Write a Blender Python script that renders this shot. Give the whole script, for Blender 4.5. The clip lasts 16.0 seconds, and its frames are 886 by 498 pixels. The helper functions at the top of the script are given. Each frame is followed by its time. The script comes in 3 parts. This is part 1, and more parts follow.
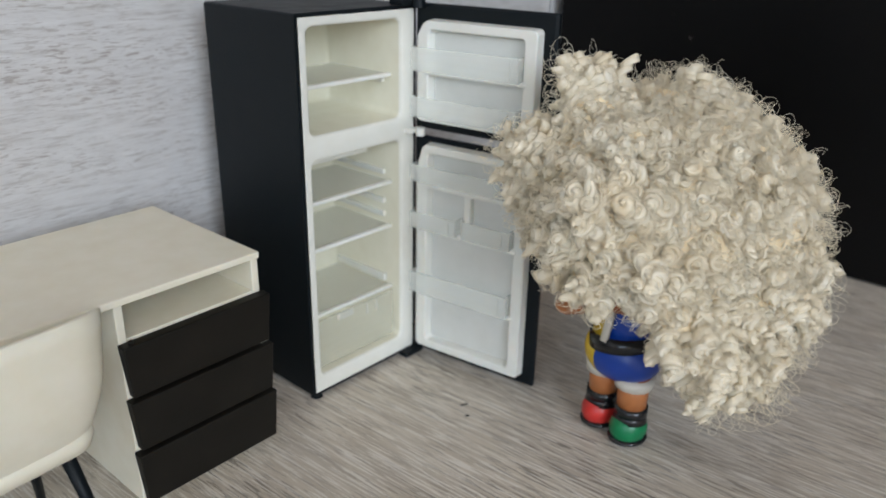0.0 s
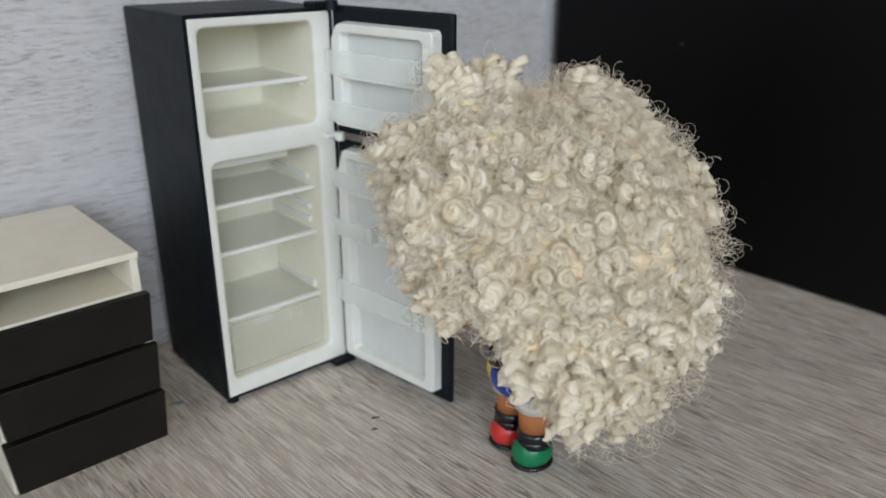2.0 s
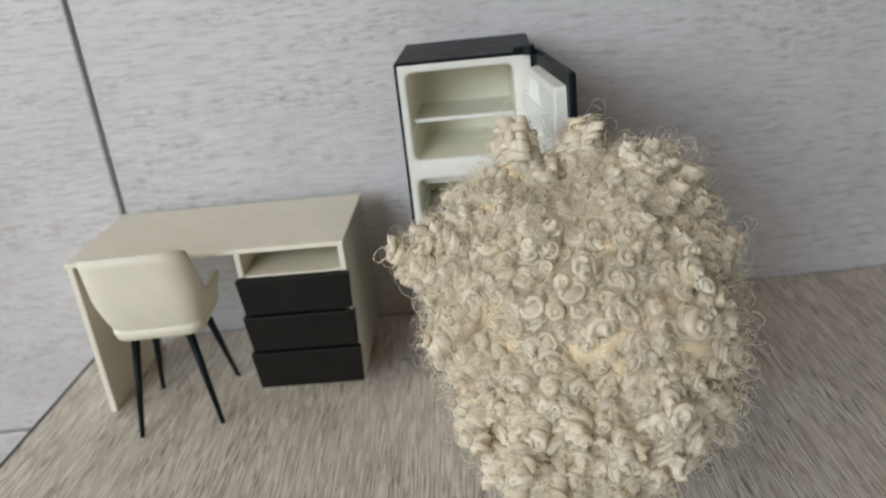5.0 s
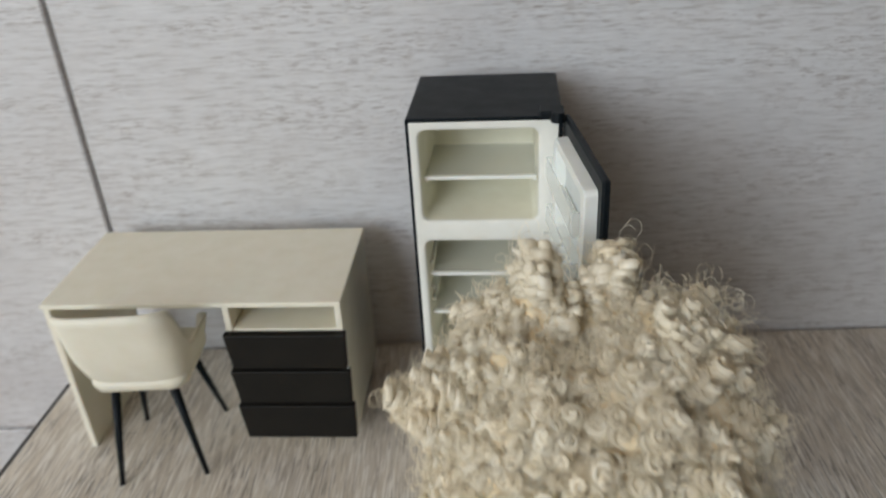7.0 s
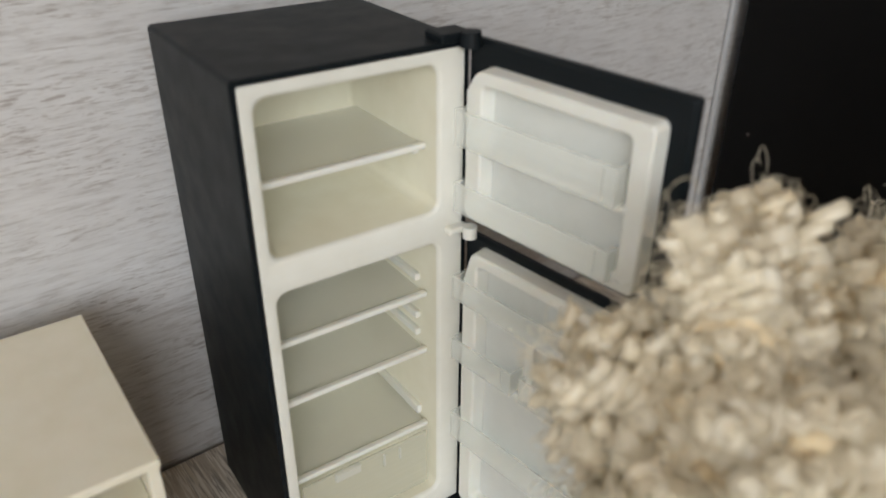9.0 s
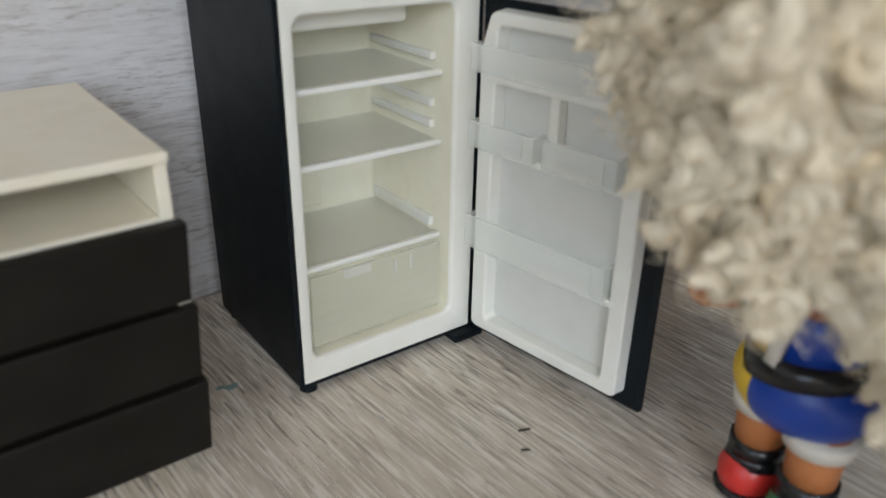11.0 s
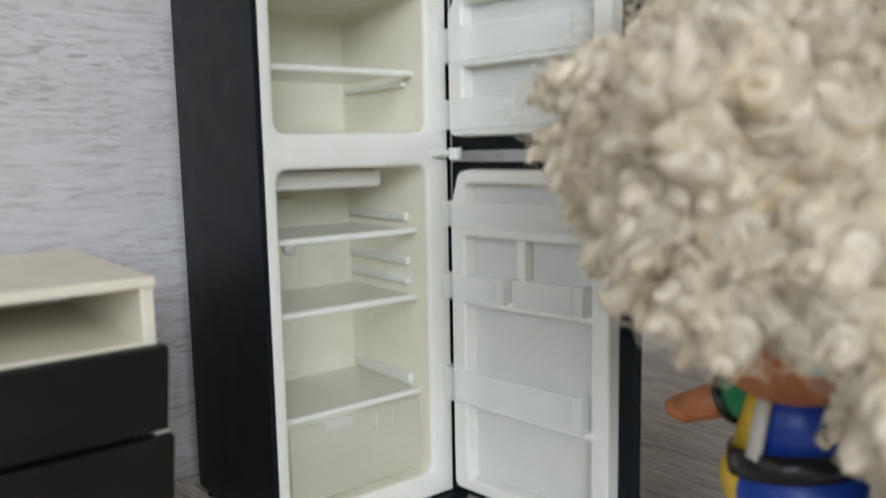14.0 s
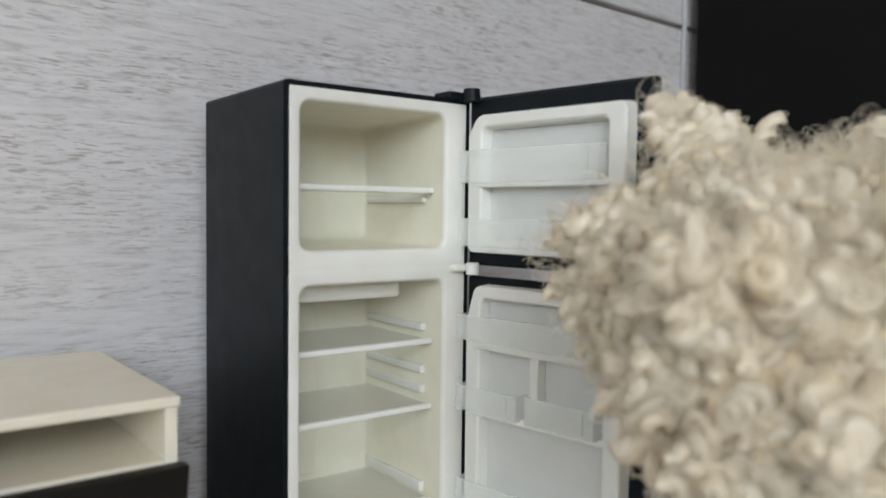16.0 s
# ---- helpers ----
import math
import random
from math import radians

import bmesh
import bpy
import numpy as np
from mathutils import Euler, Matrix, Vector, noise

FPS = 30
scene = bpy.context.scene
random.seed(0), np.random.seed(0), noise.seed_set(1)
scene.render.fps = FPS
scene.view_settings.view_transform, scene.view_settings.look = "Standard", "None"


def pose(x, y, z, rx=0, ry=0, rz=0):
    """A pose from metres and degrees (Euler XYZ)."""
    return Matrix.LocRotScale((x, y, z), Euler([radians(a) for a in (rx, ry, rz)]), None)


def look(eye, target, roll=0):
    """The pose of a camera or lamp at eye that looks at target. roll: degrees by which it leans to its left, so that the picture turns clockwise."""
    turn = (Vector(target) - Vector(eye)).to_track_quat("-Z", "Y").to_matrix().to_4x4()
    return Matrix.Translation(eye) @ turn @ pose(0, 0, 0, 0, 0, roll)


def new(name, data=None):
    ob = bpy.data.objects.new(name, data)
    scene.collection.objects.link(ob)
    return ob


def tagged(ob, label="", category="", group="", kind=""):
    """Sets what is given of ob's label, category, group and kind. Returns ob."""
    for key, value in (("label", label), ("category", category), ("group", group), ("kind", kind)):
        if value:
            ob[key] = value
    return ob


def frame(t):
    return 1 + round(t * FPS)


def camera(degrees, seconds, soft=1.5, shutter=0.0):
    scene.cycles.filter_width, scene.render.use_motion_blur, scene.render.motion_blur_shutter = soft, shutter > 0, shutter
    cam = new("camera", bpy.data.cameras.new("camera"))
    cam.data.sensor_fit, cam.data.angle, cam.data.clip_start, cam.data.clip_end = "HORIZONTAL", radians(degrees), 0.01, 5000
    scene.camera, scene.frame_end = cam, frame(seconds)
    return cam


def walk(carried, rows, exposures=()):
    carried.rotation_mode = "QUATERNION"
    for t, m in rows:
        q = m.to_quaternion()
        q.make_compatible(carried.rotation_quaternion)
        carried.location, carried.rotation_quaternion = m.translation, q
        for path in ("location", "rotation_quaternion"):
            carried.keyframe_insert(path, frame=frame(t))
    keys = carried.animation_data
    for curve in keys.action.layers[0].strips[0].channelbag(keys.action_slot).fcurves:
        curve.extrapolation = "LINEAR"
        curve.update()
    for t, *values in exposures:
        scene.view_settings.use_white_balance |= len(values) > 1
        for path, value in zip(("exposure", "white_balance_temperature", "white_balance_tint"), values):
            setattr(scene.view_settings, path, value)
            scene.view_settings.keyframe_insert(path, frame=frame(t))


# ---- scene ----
cam = camera(59.6, 16.0, soft=1.7, shutter=0.5)
cam.data.dof.use_dof, cam.data.dof.focus_distance, cam.data.dof.aperture_fstop = True, 0.265, 11.0
PATH = [
    (0, (0.042, 0.074, 0.2), (1.495, 1.211, -0.571), 1.2),
    (0.5, (0.047, 0.082, 0.196), (1.519, 1.203, -0.564), 0.7),
    (1, (0.056, 0.075, 0.195), (1.546, 1.179, -0.554), 0.7),
    (1.5, (0.078, 0.054, 0.189), (1.536, 1.206, -0.55), 1.5),
    (2, (0.102, 0.021, 0.195), (1.398, 1.351, -0.547), 0.1),
    (2.5, (0.121, -0.013, 0.206), (1.16, 1.53, -0.529), -2.2),
    (3, (0.149, -0.041, 0.215), (0.916, 1.649, -0.531), -4.1),
    (3.5, (0.198, -0.049, 0.217), (0.727, 1.724, -0.542), -4.5),
    (4, (0.227, -0.067, 0.217), (0.514, 1.76, -0.545), -6.0),
    (6.5, (0.289, -0.047, 0.262), (0.071, 1.736, -0.617), -4.7),
    (7, (0.268, -0.005, 0.278), (0.182, 1.739, -0.698), -3.5),
    (7.5, (0.246, 0.052, 0.29), (0.408, 1.727, -0.791), -2.2),
    (8, (0.212, 0.099, 0.271), (0.841, 1.661, -0.808), 0.8),
    (8.5, (0.189, 0.125, 0.24), (1.186, 1.508, -0.806), 1.6),
    (9, (0.176, 0.143, 0.222), (1.244, 1.506, -0.778), 0.3),
    (9.5, (0.166, 0.139, 0.203), (1.309, 1.477, -0.749), 0.9),
    (10, (0.157, 0.134, 0.182), (1.3, 1.482, -0.754), 1.6),
    (12.5, (0.146, 0.122, 0.11), (1.403, 1.56, -0.483), -0.4),
    (13, (0.145, 0.118, 0.108), (1.434, 1.58, -0.338), -0.9),
    (13.5, (0.142, 0.115, 0.108), (1.448, 1.591, -0.232), -1.0),
    (14, (0.14, 0.113, 0.116), (1.447, 1.606, -0.138), -1.1),
    (14.5, (0.139, 0.112, 0.12), (1.457, 1.61, -0.009), -1.5),
    (15, (0.138, 0.11, 0.125), (1.448, 1.618, 0.019), -1.1),
    (15.5, (0.137, 0.109, 0.129), (1.439, 1.624, 0.018), 0.0),
    (16, (0.135, 0.11, 0.133), (1.431, 1.631, 0.036), 0.7),
]
GRADE = [(0, -0.18, 5800, 9), (2.0, -0.23, 5750, 9), (3.5, -0.21, 5950, 9), (7.0, -0.22, 6000, 8), (7.5, -0.27, 6200, 9), (8.3, -0.09, 6550, 10), (9.0, -0.20, 6400, 10), (10.0, -0.29, 6150, 10), (12.5, -0.19, 5800, 10), (16, -0.21, 5950, 10)]
walk(cam, [(t, look(eye, target, roll)) for t, eye, target, roll in PATH], GRADE)

# ---- world, window light ----
world = bpy.data.worlds.new("daylight")
scene.world = world
world.use_nodes = True
sky = world.node_tree.nodes.new("ShaderNodeTexSky")
sky.sky_type, sky.sun_disc = "NISHITA", False
sky.sun_elevation, sky.sun_rotation = radians(38), radians(-150)
world.node_tree.nodes["Background"].inputs[1].default_value = 0.1
world.node_tree.links.new(sky.outputs[0], world.node_tree.nodes["Background"].inputs[0])


def window_lamp(name, eye, target, sx, sy, watts, color):
    data = bpy.data.lights.new(name, "AREA")
    data.shape, data.size, data.size_y, data.energy, data.color = "RECTANGLE", sx, sy, watts, color
    lamp = new(name, data)
    lamp.matrix_world = look(eye, target)
    return lamp


window_lamp("window_daylight", (-1.05, -1.93, 0.95), (-1.05, 0.0, 0.45), 1.5, 1.1, 47.0, (0.92, 0.965, 1.0))
window_lamp("side_window_daylight", (-1.74, -0.45, 0.75), (0.0, -0.2, 0.35), 0.8, 1.0, 9.0, (0.80, 0.91, 1.0))


# ---- materials ----
class Nodes:
    def __init__(self, name):
        self.m = bpy.data.materials.new(name)
        self.m.use_nodes = True
        self.t = self.m.node_tree
        self.b = self.t.nodes["Principled BSDF"]
        self.out = self.t.nodes["Material Output"]

    def add(self, kind, **values):
        n = self.t.nodes.new(kind)
        for key, value in values.items():
            n.inputs[key.replace("_", " ")].default_value = value
        return n

    def link(self, a, b):
        self.t.links.new(a, b)

    def place(self, scale, rot=(0, 0, 0)):
        c = self.add("ShaderNodeTexCoord")
        p = self.add("ShaderNodeMapping", Scale=scale, Rotation=rot)
        self.link(c.outputs["Object"], p.inputs["Vector"])
        return p.outputs[0]

    def noise(self, where, scale, detail=4.0, rough=0.55, warp=0.0):
        n = self.add("ShaderNodeTexNoise", Scale=scale, Detail=detail, Roughness=rough, Distortion=warp)
        self.link(where, n.inputs["Vector"])
        return n.outputs["Fac"]

    def ramp(self, fac, stops):
        r = self.add("ShaderNodeValToRGB")
        while len(r.color_ramp.elements) < len(stops):
            r.color_ramp.elements.new(0.5)
        for e, (p, c) in zip(r.color_ramp.elements, stops):
            e.position = p
            e.color = (*c, 1) if len(c) == 3 else c
        self.link(fac, r.inputs[0])
        return r.outputs[0]

    def mix(self, a, b, fac, how="MIX"):
        n = self.t.nodes.new("ShaderNodeMix")
        n.data_type, n.blend_type = "RGBA", how
        for value, slot in ((fac, n.inputs[0]), (a, n.inputs[6]), (b, n.inputs[7])):
            if isinstance(value, bpy.types.NodeSocket):
                self.link(value, slot)
            else:
                slot.default_value = (*value, 1) if isinstance(value, tuple) else value
        return n.outputs[2]

    def bump(self, height, strength, distance):
        n = self.add("ShaderNodeBump", Strength=strength, Distance=distance)
        self.link(height, n.inputs["Height"])
        self.link(n.outputs[0], self.b.inputs["Normal"])
        return n

    def color(self, c):
        if isinstance(c, tuple):
            self.b.inputs["Base Color"].default_value = (*c, 1)
        else:
            self.link(c, self.b.inputs["Base Color"])

    def rough(self, r):
        if isinstance(r, float):
            self.b.inputs["Roughness"].default_value = r
        else:
            self.link(r, self.b.inputs["Roughness"])


def grey(v):
    return (v, v, v)


def make_print(name, base, dark, rough, layers=2600.0, relief=0.12):
    """Printed plastic: faint horizontal layer lines and mottling."""
    n = Nodes(name)
    flat = n.noise(n.place((30, 30, layers)), 1.0, 2.0)
    blot = n.noise(n.place((1, 1, 1)), 90.0, 5.0)
    n.color(n.mix(base, dark, n.ramp(blot, [(0.35, grey(0.0)), (0.75, grey(1.0))])))
    n.rough(n.ramp(blot, [(0.3, grey(rough - 0.06)), (0.8, grey(rough + 0.08))]))
    if relief:
        n.bump(flat, relief, 0.0002)
    return n


n = make_print("white_print", (0.83, 0.83, 0.77), (0.78, 0.77, 0.70), 0.42)
n.b.inputs["Subsurface Weight"].default_value = 0.12
n.b.inputs["Subsurface Radius"].default_value = (0.004, 0.003, 0.002)
n.b.inputs["Subsurface Scale"].default_value = 0.5
WHITE = n.m
n = make_print("liner_print", (0.83, 0.82, 0.745), (0.78, 0.765, 0.68), 0.42)
LINER = n.m
# darker, yellower copy of the liner colour, standing in for the compartments' shade
n = make_print("shaded_liner_print", (0.77, 0.74, 0.595), (0.72, 0.685, 0.53), 0.45)
SHADED_LINER = n.m
n = make_print("cream_print", (0.84, 0.79, 0.645), (0.79, 0.735, 0.575), 0.5, 1800.0)
n.b.inputs["Subsurface Weight"].default_value = 0.1
n.b.inputs["Subsurface Radius"].default_value = (0.004, 0.003, 0.002)
n.b.inputs["Subsurface Scale"].default_value = 0.5
CREAM = n.m
n = make_print("black_print", (0.0062, 0.0088, 0.0105), (0.0088, 0.0115, 0.0135), 0.45)
n.b.inputs["Specular IOR Level"].default_value = 0.15
BLACK = n.m
n = make_print("drawer_black_print", (0.0080, 0.0070, 0.0052), (0.0125, 0.0108, 0.0080), 0.5, 1500.0)
n.b.inputs["Specular IOR Level"].default_value = 0.2
DRAWER_BLACK = n.m

def make_frost(name, light, dark, solid):
    n = Nodes(name)
    blot = n.noise(n.place((40, 40, 900)), 1.0, 3.0)
    n.color(n.mix(light, dark, blot))
    n.rough(0.28)
    n.bump(blot, 0.3, 0.0002)
    clear = n.add("ShaderNodeBsdfTransparent")
    blend = n.add("ShaderNodeMixShader", Fac=solid)
    n.link(clear.outputs[0], blend.inputs[1])
    n.link(n.b.outputs[0], blend.inputs[2])
    n.link(blend.outputs[0], n.out.inputs[0])
    return n.m


FROST = make_frost("frosted_plastic", (0.88, 0.88, 0.82), (0.80, 0.80, 0.73), 0.34)
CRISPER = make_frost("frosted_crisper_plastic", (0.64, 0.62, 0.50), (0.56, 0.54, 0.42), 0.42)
n = make_print("thin_white_print", (0.70, 0.705, 0.665), (0.65, 0.655, 0.61), 0.4)
THIN = n.m
SHELF = make_frost("frosted_shelf_plastic", (0.76, 0.75, 0.66), (0.70, 0.69, 0.59), 0.6)

# laminate worktop: grain along y
n = Nodes("laminate")
tilt = (0, 0, radians(-3))
streak = n.noise(n.place((170, 20, 40), tilt), 1.0, 6.0, 0.6, 0.3)
fine = n.noise(n.place((980, 55, 90), tilt), 1.0, 4.0, 0.55, 0.3)
pale = n.noise(n.place((1150, 42, 90), tilt), 1.0, 3.0, 0.55, 0.2)
vein = n.noise(n.place((95, 4.5, 20), tilt), 1.0, 5.0, 0.6, 0.5)
dash = n.noise(n.place((330, 42, 40), tilt), 1.0, 3.0, 0.6, 0.2)
wide = n.noise(n.place((26, 7, 10), tilt), 1.0, 6.0, 0.65, 1.2)
gate = n.ramp(n.noise(n.place((45, 12, 10), tilt), 1.0, 3.0), [(0.36, grey(0.25)), (0.60, grey(1.0))])
worn = n.ramp(n.noise(n.place((18, 9, 10), tilt), 1.0, 4.0), [(0.46, grey(0.0)), (0.62, grey(1.0))])
base = n.ramp(streak, [(0.28, (0.51, 0.44, 0.35)), (0.50, (0.63, 0.56, 0.455)), (0.75, (0.71, 0.645, 0.545))])
base = n.mix(base, (0.42, 0.37, 0.305), n.ramp(wide, [(0.46, grey(0.0)), (0.70, grey(0.8))]))
base = n.mix(base, (0.30, 0.25, 0.20), n.ramp(vein, [(0.480, grey(0.0)), (0.498, grey(0.5)), (0.502, grey(0.5)), (0.520, grey(0.0))]))
base = n.mix(base, (0.82, 0.775, 0.70), n.ramp(pale, [(0.52, grey(0.0)), (0.57, grey(0.8))]))
base = n.mix(base, (0.24, 0.215, 0.19), n.mix(grey(0.0), n.ramp(dash, [(0.60, grey(0.0)), (0.68, grey(0.6))]), worn))
base = n.mix(base, (0.16, 0.13, 0.105), n.mix(grey(0.0), n.ramp(fine, [(0.55, grey(0.0)), (0.60, grey(0.8))]), gate))
n.color(base)
n.rough(n.ramp(fine, [(0.3, grey(0.42)), (0.8, grey(0.6))]))
n.bump(fine, 0.35, 0.0004)
LAMINATE = n.m

n = Nodes("dark_edging")
n.color(n.mix((0.035, 0.034, 0.034), (0.06, 0.055, 0.05), n.noise(n.place((1, 1, 1)), 120.0)))
n.rough(0.5)
EDGING = n.m

# wood-look ceramic wall tile: fine streaks along x
n = Nodes("streaked_tile")
streak = n.noise(n.place((52, 1, 480)), 1.0, 8.0, 0.66, 0.12)
dash = n.noise(n.place((105, 1, 800)), 1.0, 4.0, 0.58, 0.1)
tick = n.noise(n.place((150, 1, 1300)), 1.0, 3.0, 0.6)
cloud = n.noise(n.place((6, 1, 14)), 1.0, 4.0, 0.6)
patch = n.ramp(n.noise(n.place((11, 1, 60)), 1.0, 4.0), [(0.40, grey(0.10)), (0.60, grey(1.0))])
base = n.ramp(streak, [(0.32, (0.45, 0.42, 0.395)), (0.47, (0.64, 0.625, 0.61)), (0.72, (0.75, 0.74, 0.73))])
base = n.mix(base, (0.56, 0.535, 0.515), n.ramp(cloud, [(0.45, grey(0.0)), (0.75, grey(0.5))]))
base = n.mix(base, (0.31, 0.265, 0.235), n.mix(grey(0.0), n.ramp(dash, [(0.56, grey(0.0)), (0.62, grey(0.66))]), patch))
base = n.mix(base, (0.34, 0.295, 0.265), n.mix(grey(0.0), n.ramp(tick, [(0.565, grey(0.0)), (0.63, grey(0.6))]), patch))
n.color(base)
n.rough(n.ramp(streak, [(0.3, grey(0.36)), (0.8, grey(0.5))]))
n.bump(streak, 0.35, 0.0007)
TILE = n.m

n = Nodes("grout")
n.color(n.mix((0.30, 0.22, 0.18), (0.22, 0.16, 0.13), n.noise(n.place((1, 1, 1)), 300.0)))
n.rough(0.85)
GROUT = n.m

n = Nodes("room_paint")
n.color(n.mix((0.74, 0.59, 0.43), (0.68, 0.53, 0.38), n.noise(n.place((1, 1, 1)), 5.0)))
n.rough(0.8)
PAINT = n.m
n = Nodes("room_floor")
n.color(n.mix((0.36, 0.27, 0.19), (0.26, 0.19, 0.13), n.noise(n.place((2, 30, 1)), 1.0)))
n.rough(0.5)
FLOORING = n.m

n = Nodes("black_appliance")
dots = n.add("ShaderNodeTexVoronoi", Scale=900.0)
n.link(n.place((1, 1, 1)), dots.inputs["Vector"])
smear = n.noise(n.place((8, 6, 2)), 1.0, 4.0)
specks = n.ramp(n.noise(n.place((1, 1, 1)), 130.0, 2.0), [(0.755, grey(0.0)), (0.77, grey(1.0))])
n.color(n.mix(n.mix((0.0022, 0.002, 0.002), (0.005, 0.0045, 0.004), smear), (0.12, 0.10, 0.09), specks))
n.rough(n.ramp(smear, [(0.3, grey(0.38)), (0.75, grey(0.52))]))
n.bump(dots.outputs["Distance"], 0.08, 0.0003)
n.b.inputs["Specular IOR Level"].default_value = 0.14
APPLIANCE = n.m

n = Nodes("pale_sealant")
n.color(n.mix((0.52, 0.52, 0.52), (0.42, 0.42, 0.42), n.noise(n.place((1, 1, 1)), 200.0)))
n.rough(0.6)
TRIM = n.m


def make_vinyl(name, a, b, rough=0.32):
    n = Nodes(name)
    n.color(n.mix(a, b, n.noise(n.place((1, 1, 1)), 160.0, 4.0)))
    n.rough(rough)
    n.bump(n.noise(n.place((1, 1, 1)), 900.0, 2.0), 0.08, 0.0002)
    return n.m


SKIN = make_vinyl("doll_skin", (0.50, 0.19, 0.06), (0.40, 0.14, 0.045), 0.42)
BLUE = make_vinyl("doll_blue", (0.008, 0.045, 0.30), (0.010, 0.055, 0.36))
YELLOW = make_vinyl("doll_yellow", (0.75, 0.50, 0.015), (0.68, 0.44, 0.02))
RED = make_vinyl("doll_red", (0.60, 0.035, 0.025), (0.52, 0.03, 0.025))
GREEN = make_vinyl("doll_green", (0.010, 0.16, 0.055), (0.012, 0.20, 0.07))
INK = make_vinyl("doll_black", (0.008, 0.008, 0.009), (0.014, 0.014, 0.015), 0.22)
CUFF = make_vinyl("doll_white", (0.72, 0.68, 0.60), (0.66, 0.62, 0.54), 0.4)
AQUA = make_vinyl("doll_aqua", (0.10, 0.42, 0.50), (0.08, 0.36, 0.44))

n = Nodes("curly_hair")
tone = n.noise(n.place((1, 1, 1)), 70.0, 4.0)
island = n.add("ShaderNodeNewGeometry")
base = n.mix((1.0, 0.922, 0.74), (1.0, 0.882, 0.65), n.ramp(tone, [(0.35, grey(0.0)), (0.75, grey(1.0))]))
base = n.mix(base, (1.0, 0.955, 0.84), n.ramp(island.outputs["Random Per Island"], [(0.3, grey(0.0)), (1.0, grey(0.5))]))
n.color(base)
n.rough(0.34)
shine = n.add("ShaderNodeBsdfTranslucent")
n.link(base, shine.inputs[0])
blend = n.add("ShaderNodeMixShader", Fac=0.28)
n.link(n.b.outputs[0], blend.inputs[1])
n.link(shine.outputs[0], blend.inputs[2])
n.b.inputs["Sheen Weight"].default_value = 0.6
n.b.inputs["Sheen Tint"].default_value = (1.0, 0.90, 0.70, 1)
n.b.inputs["Sheen Roughness"].default_value = 0.55
airy = n.add("ShaderNodeMixShader", Fac=0.03)
n.link(blend.outputs[0], airy.inputs[1])
n.link(n.add("ShaderNodeBsdfTransparent").outputs[0], airy.inputs[2])
n.link(airy.outputs[0], n.out.inputs[0])
HAIR = n.m
# darker golden than the locks: warm scattered light between curls, put into the colour
CORE = make_vinyl("hair_core_scatter_tint", (0.98, 0.83, 0.57), (0.96, 0.78, 0.49), 0.6)


# ---- mesh helpers ----
def finish(name, bm, material, smooth=False):
    bmesh.ops.recalc_face_normals(bm, faces=bm.faces)
    for f in bm.faces:
        f.smooth = smooth
    data = bpy.data.meshes.new(name)
    bm.to_mesh(data)
    bm.free()
    for m in material if isinstance(material, (list, tuple)) else (material,):
        data.materials.append(m)
    return data


def part(name, bm, material, parent, label="", smooth=False):
    ob = new(name, finish(name, bm, material, smooth))
    ob.parent = parent
    if label:
        ob["label"] = label
    return ob


def thing(name, x, y, z, rz, label, category, group=""):
    ob = new(name)
    ob.matrix_basis = pose(x, y, z, 0, 0, rz)
    ob.empty_display_size = 0.02
    return tagged(ob, label, category, group)


def box(bm, x0, x1, y0, y1, z0, z1, bevel=0.0, segments=2):
    made = bmesh.ops.create_cube(bm, size=1.0)["verts"]
    bmesh.ops.transform(bm, matrix=Matrix.LocRotScale(((x0 + x1) / 2, (y0 + y1) / 2, (z0 + z1) / 2), None, (x1 - x0, y1 - y0, z1 - z0)), verts=made)
    if bevel:
        edges = list({e for v in made for e in v.link_edges})
        bmesh.ops.bevel(bm, geom=edges, offset=bevel, segments=segments, profile=0.5, affect="EDGES")
    return bm


def one_box(*args, **kw):
    return box(bmesh.new(), *args, **kw)


def round_loop(x0, x1, z0, z1, r, k=5):
    """Points of a rounded rectangle, k + 1 to a corner."""
    pts = []
    for cx, cz, a in ((x1 - r, z1 - r, 0), (x0 + r, z1 - r, 90), (x0 + r, z0 + r, 180), (x1 - r, z0 + r, 270)):
        for i in range(k + 1):
            b = radians(a + 90 * i / k)
            pts.append((cx + r * math.cos(b), cz + r * math.sin(b)))
    return pts


def skin(bm, loops, cap_first=False, cap_last=False):
    """Quads between closed loops of equal length."""
    rings = [[bm.verts.new(p) for p in loop] for loop in loops]
    for a, b in zip(rings, rings[1:]):
        for i in range(len(a)):
            j = (i + 1) % len(a)
            bm.faces.new((a[i], a[j], b[j], b[i]))
    if cap_first:
        bm.faces.new(rings[0])
    if cap_last:
        bm.faces.new(rings[-1])
    return rings


def at_depth(loop, y):
    return [(x, y, z) for x, z in loop]


def ball(bm, c, r, m=0, seg=20, rings=14, rot=None):
    """An ellipsoid with radii r, its faces with material slot m."""
    made = bmesh.ops.create_uvsphere(bm, u_segments=seg, v_segments=rings, radius=1.0)["verts"]
    bmesh.ops.transform(bm, matrix=Matrix.LocRotScale(c, rot, r), verts=made)
    for f in {f for v in made for f in v.link_faces}:
        f.material_index = m


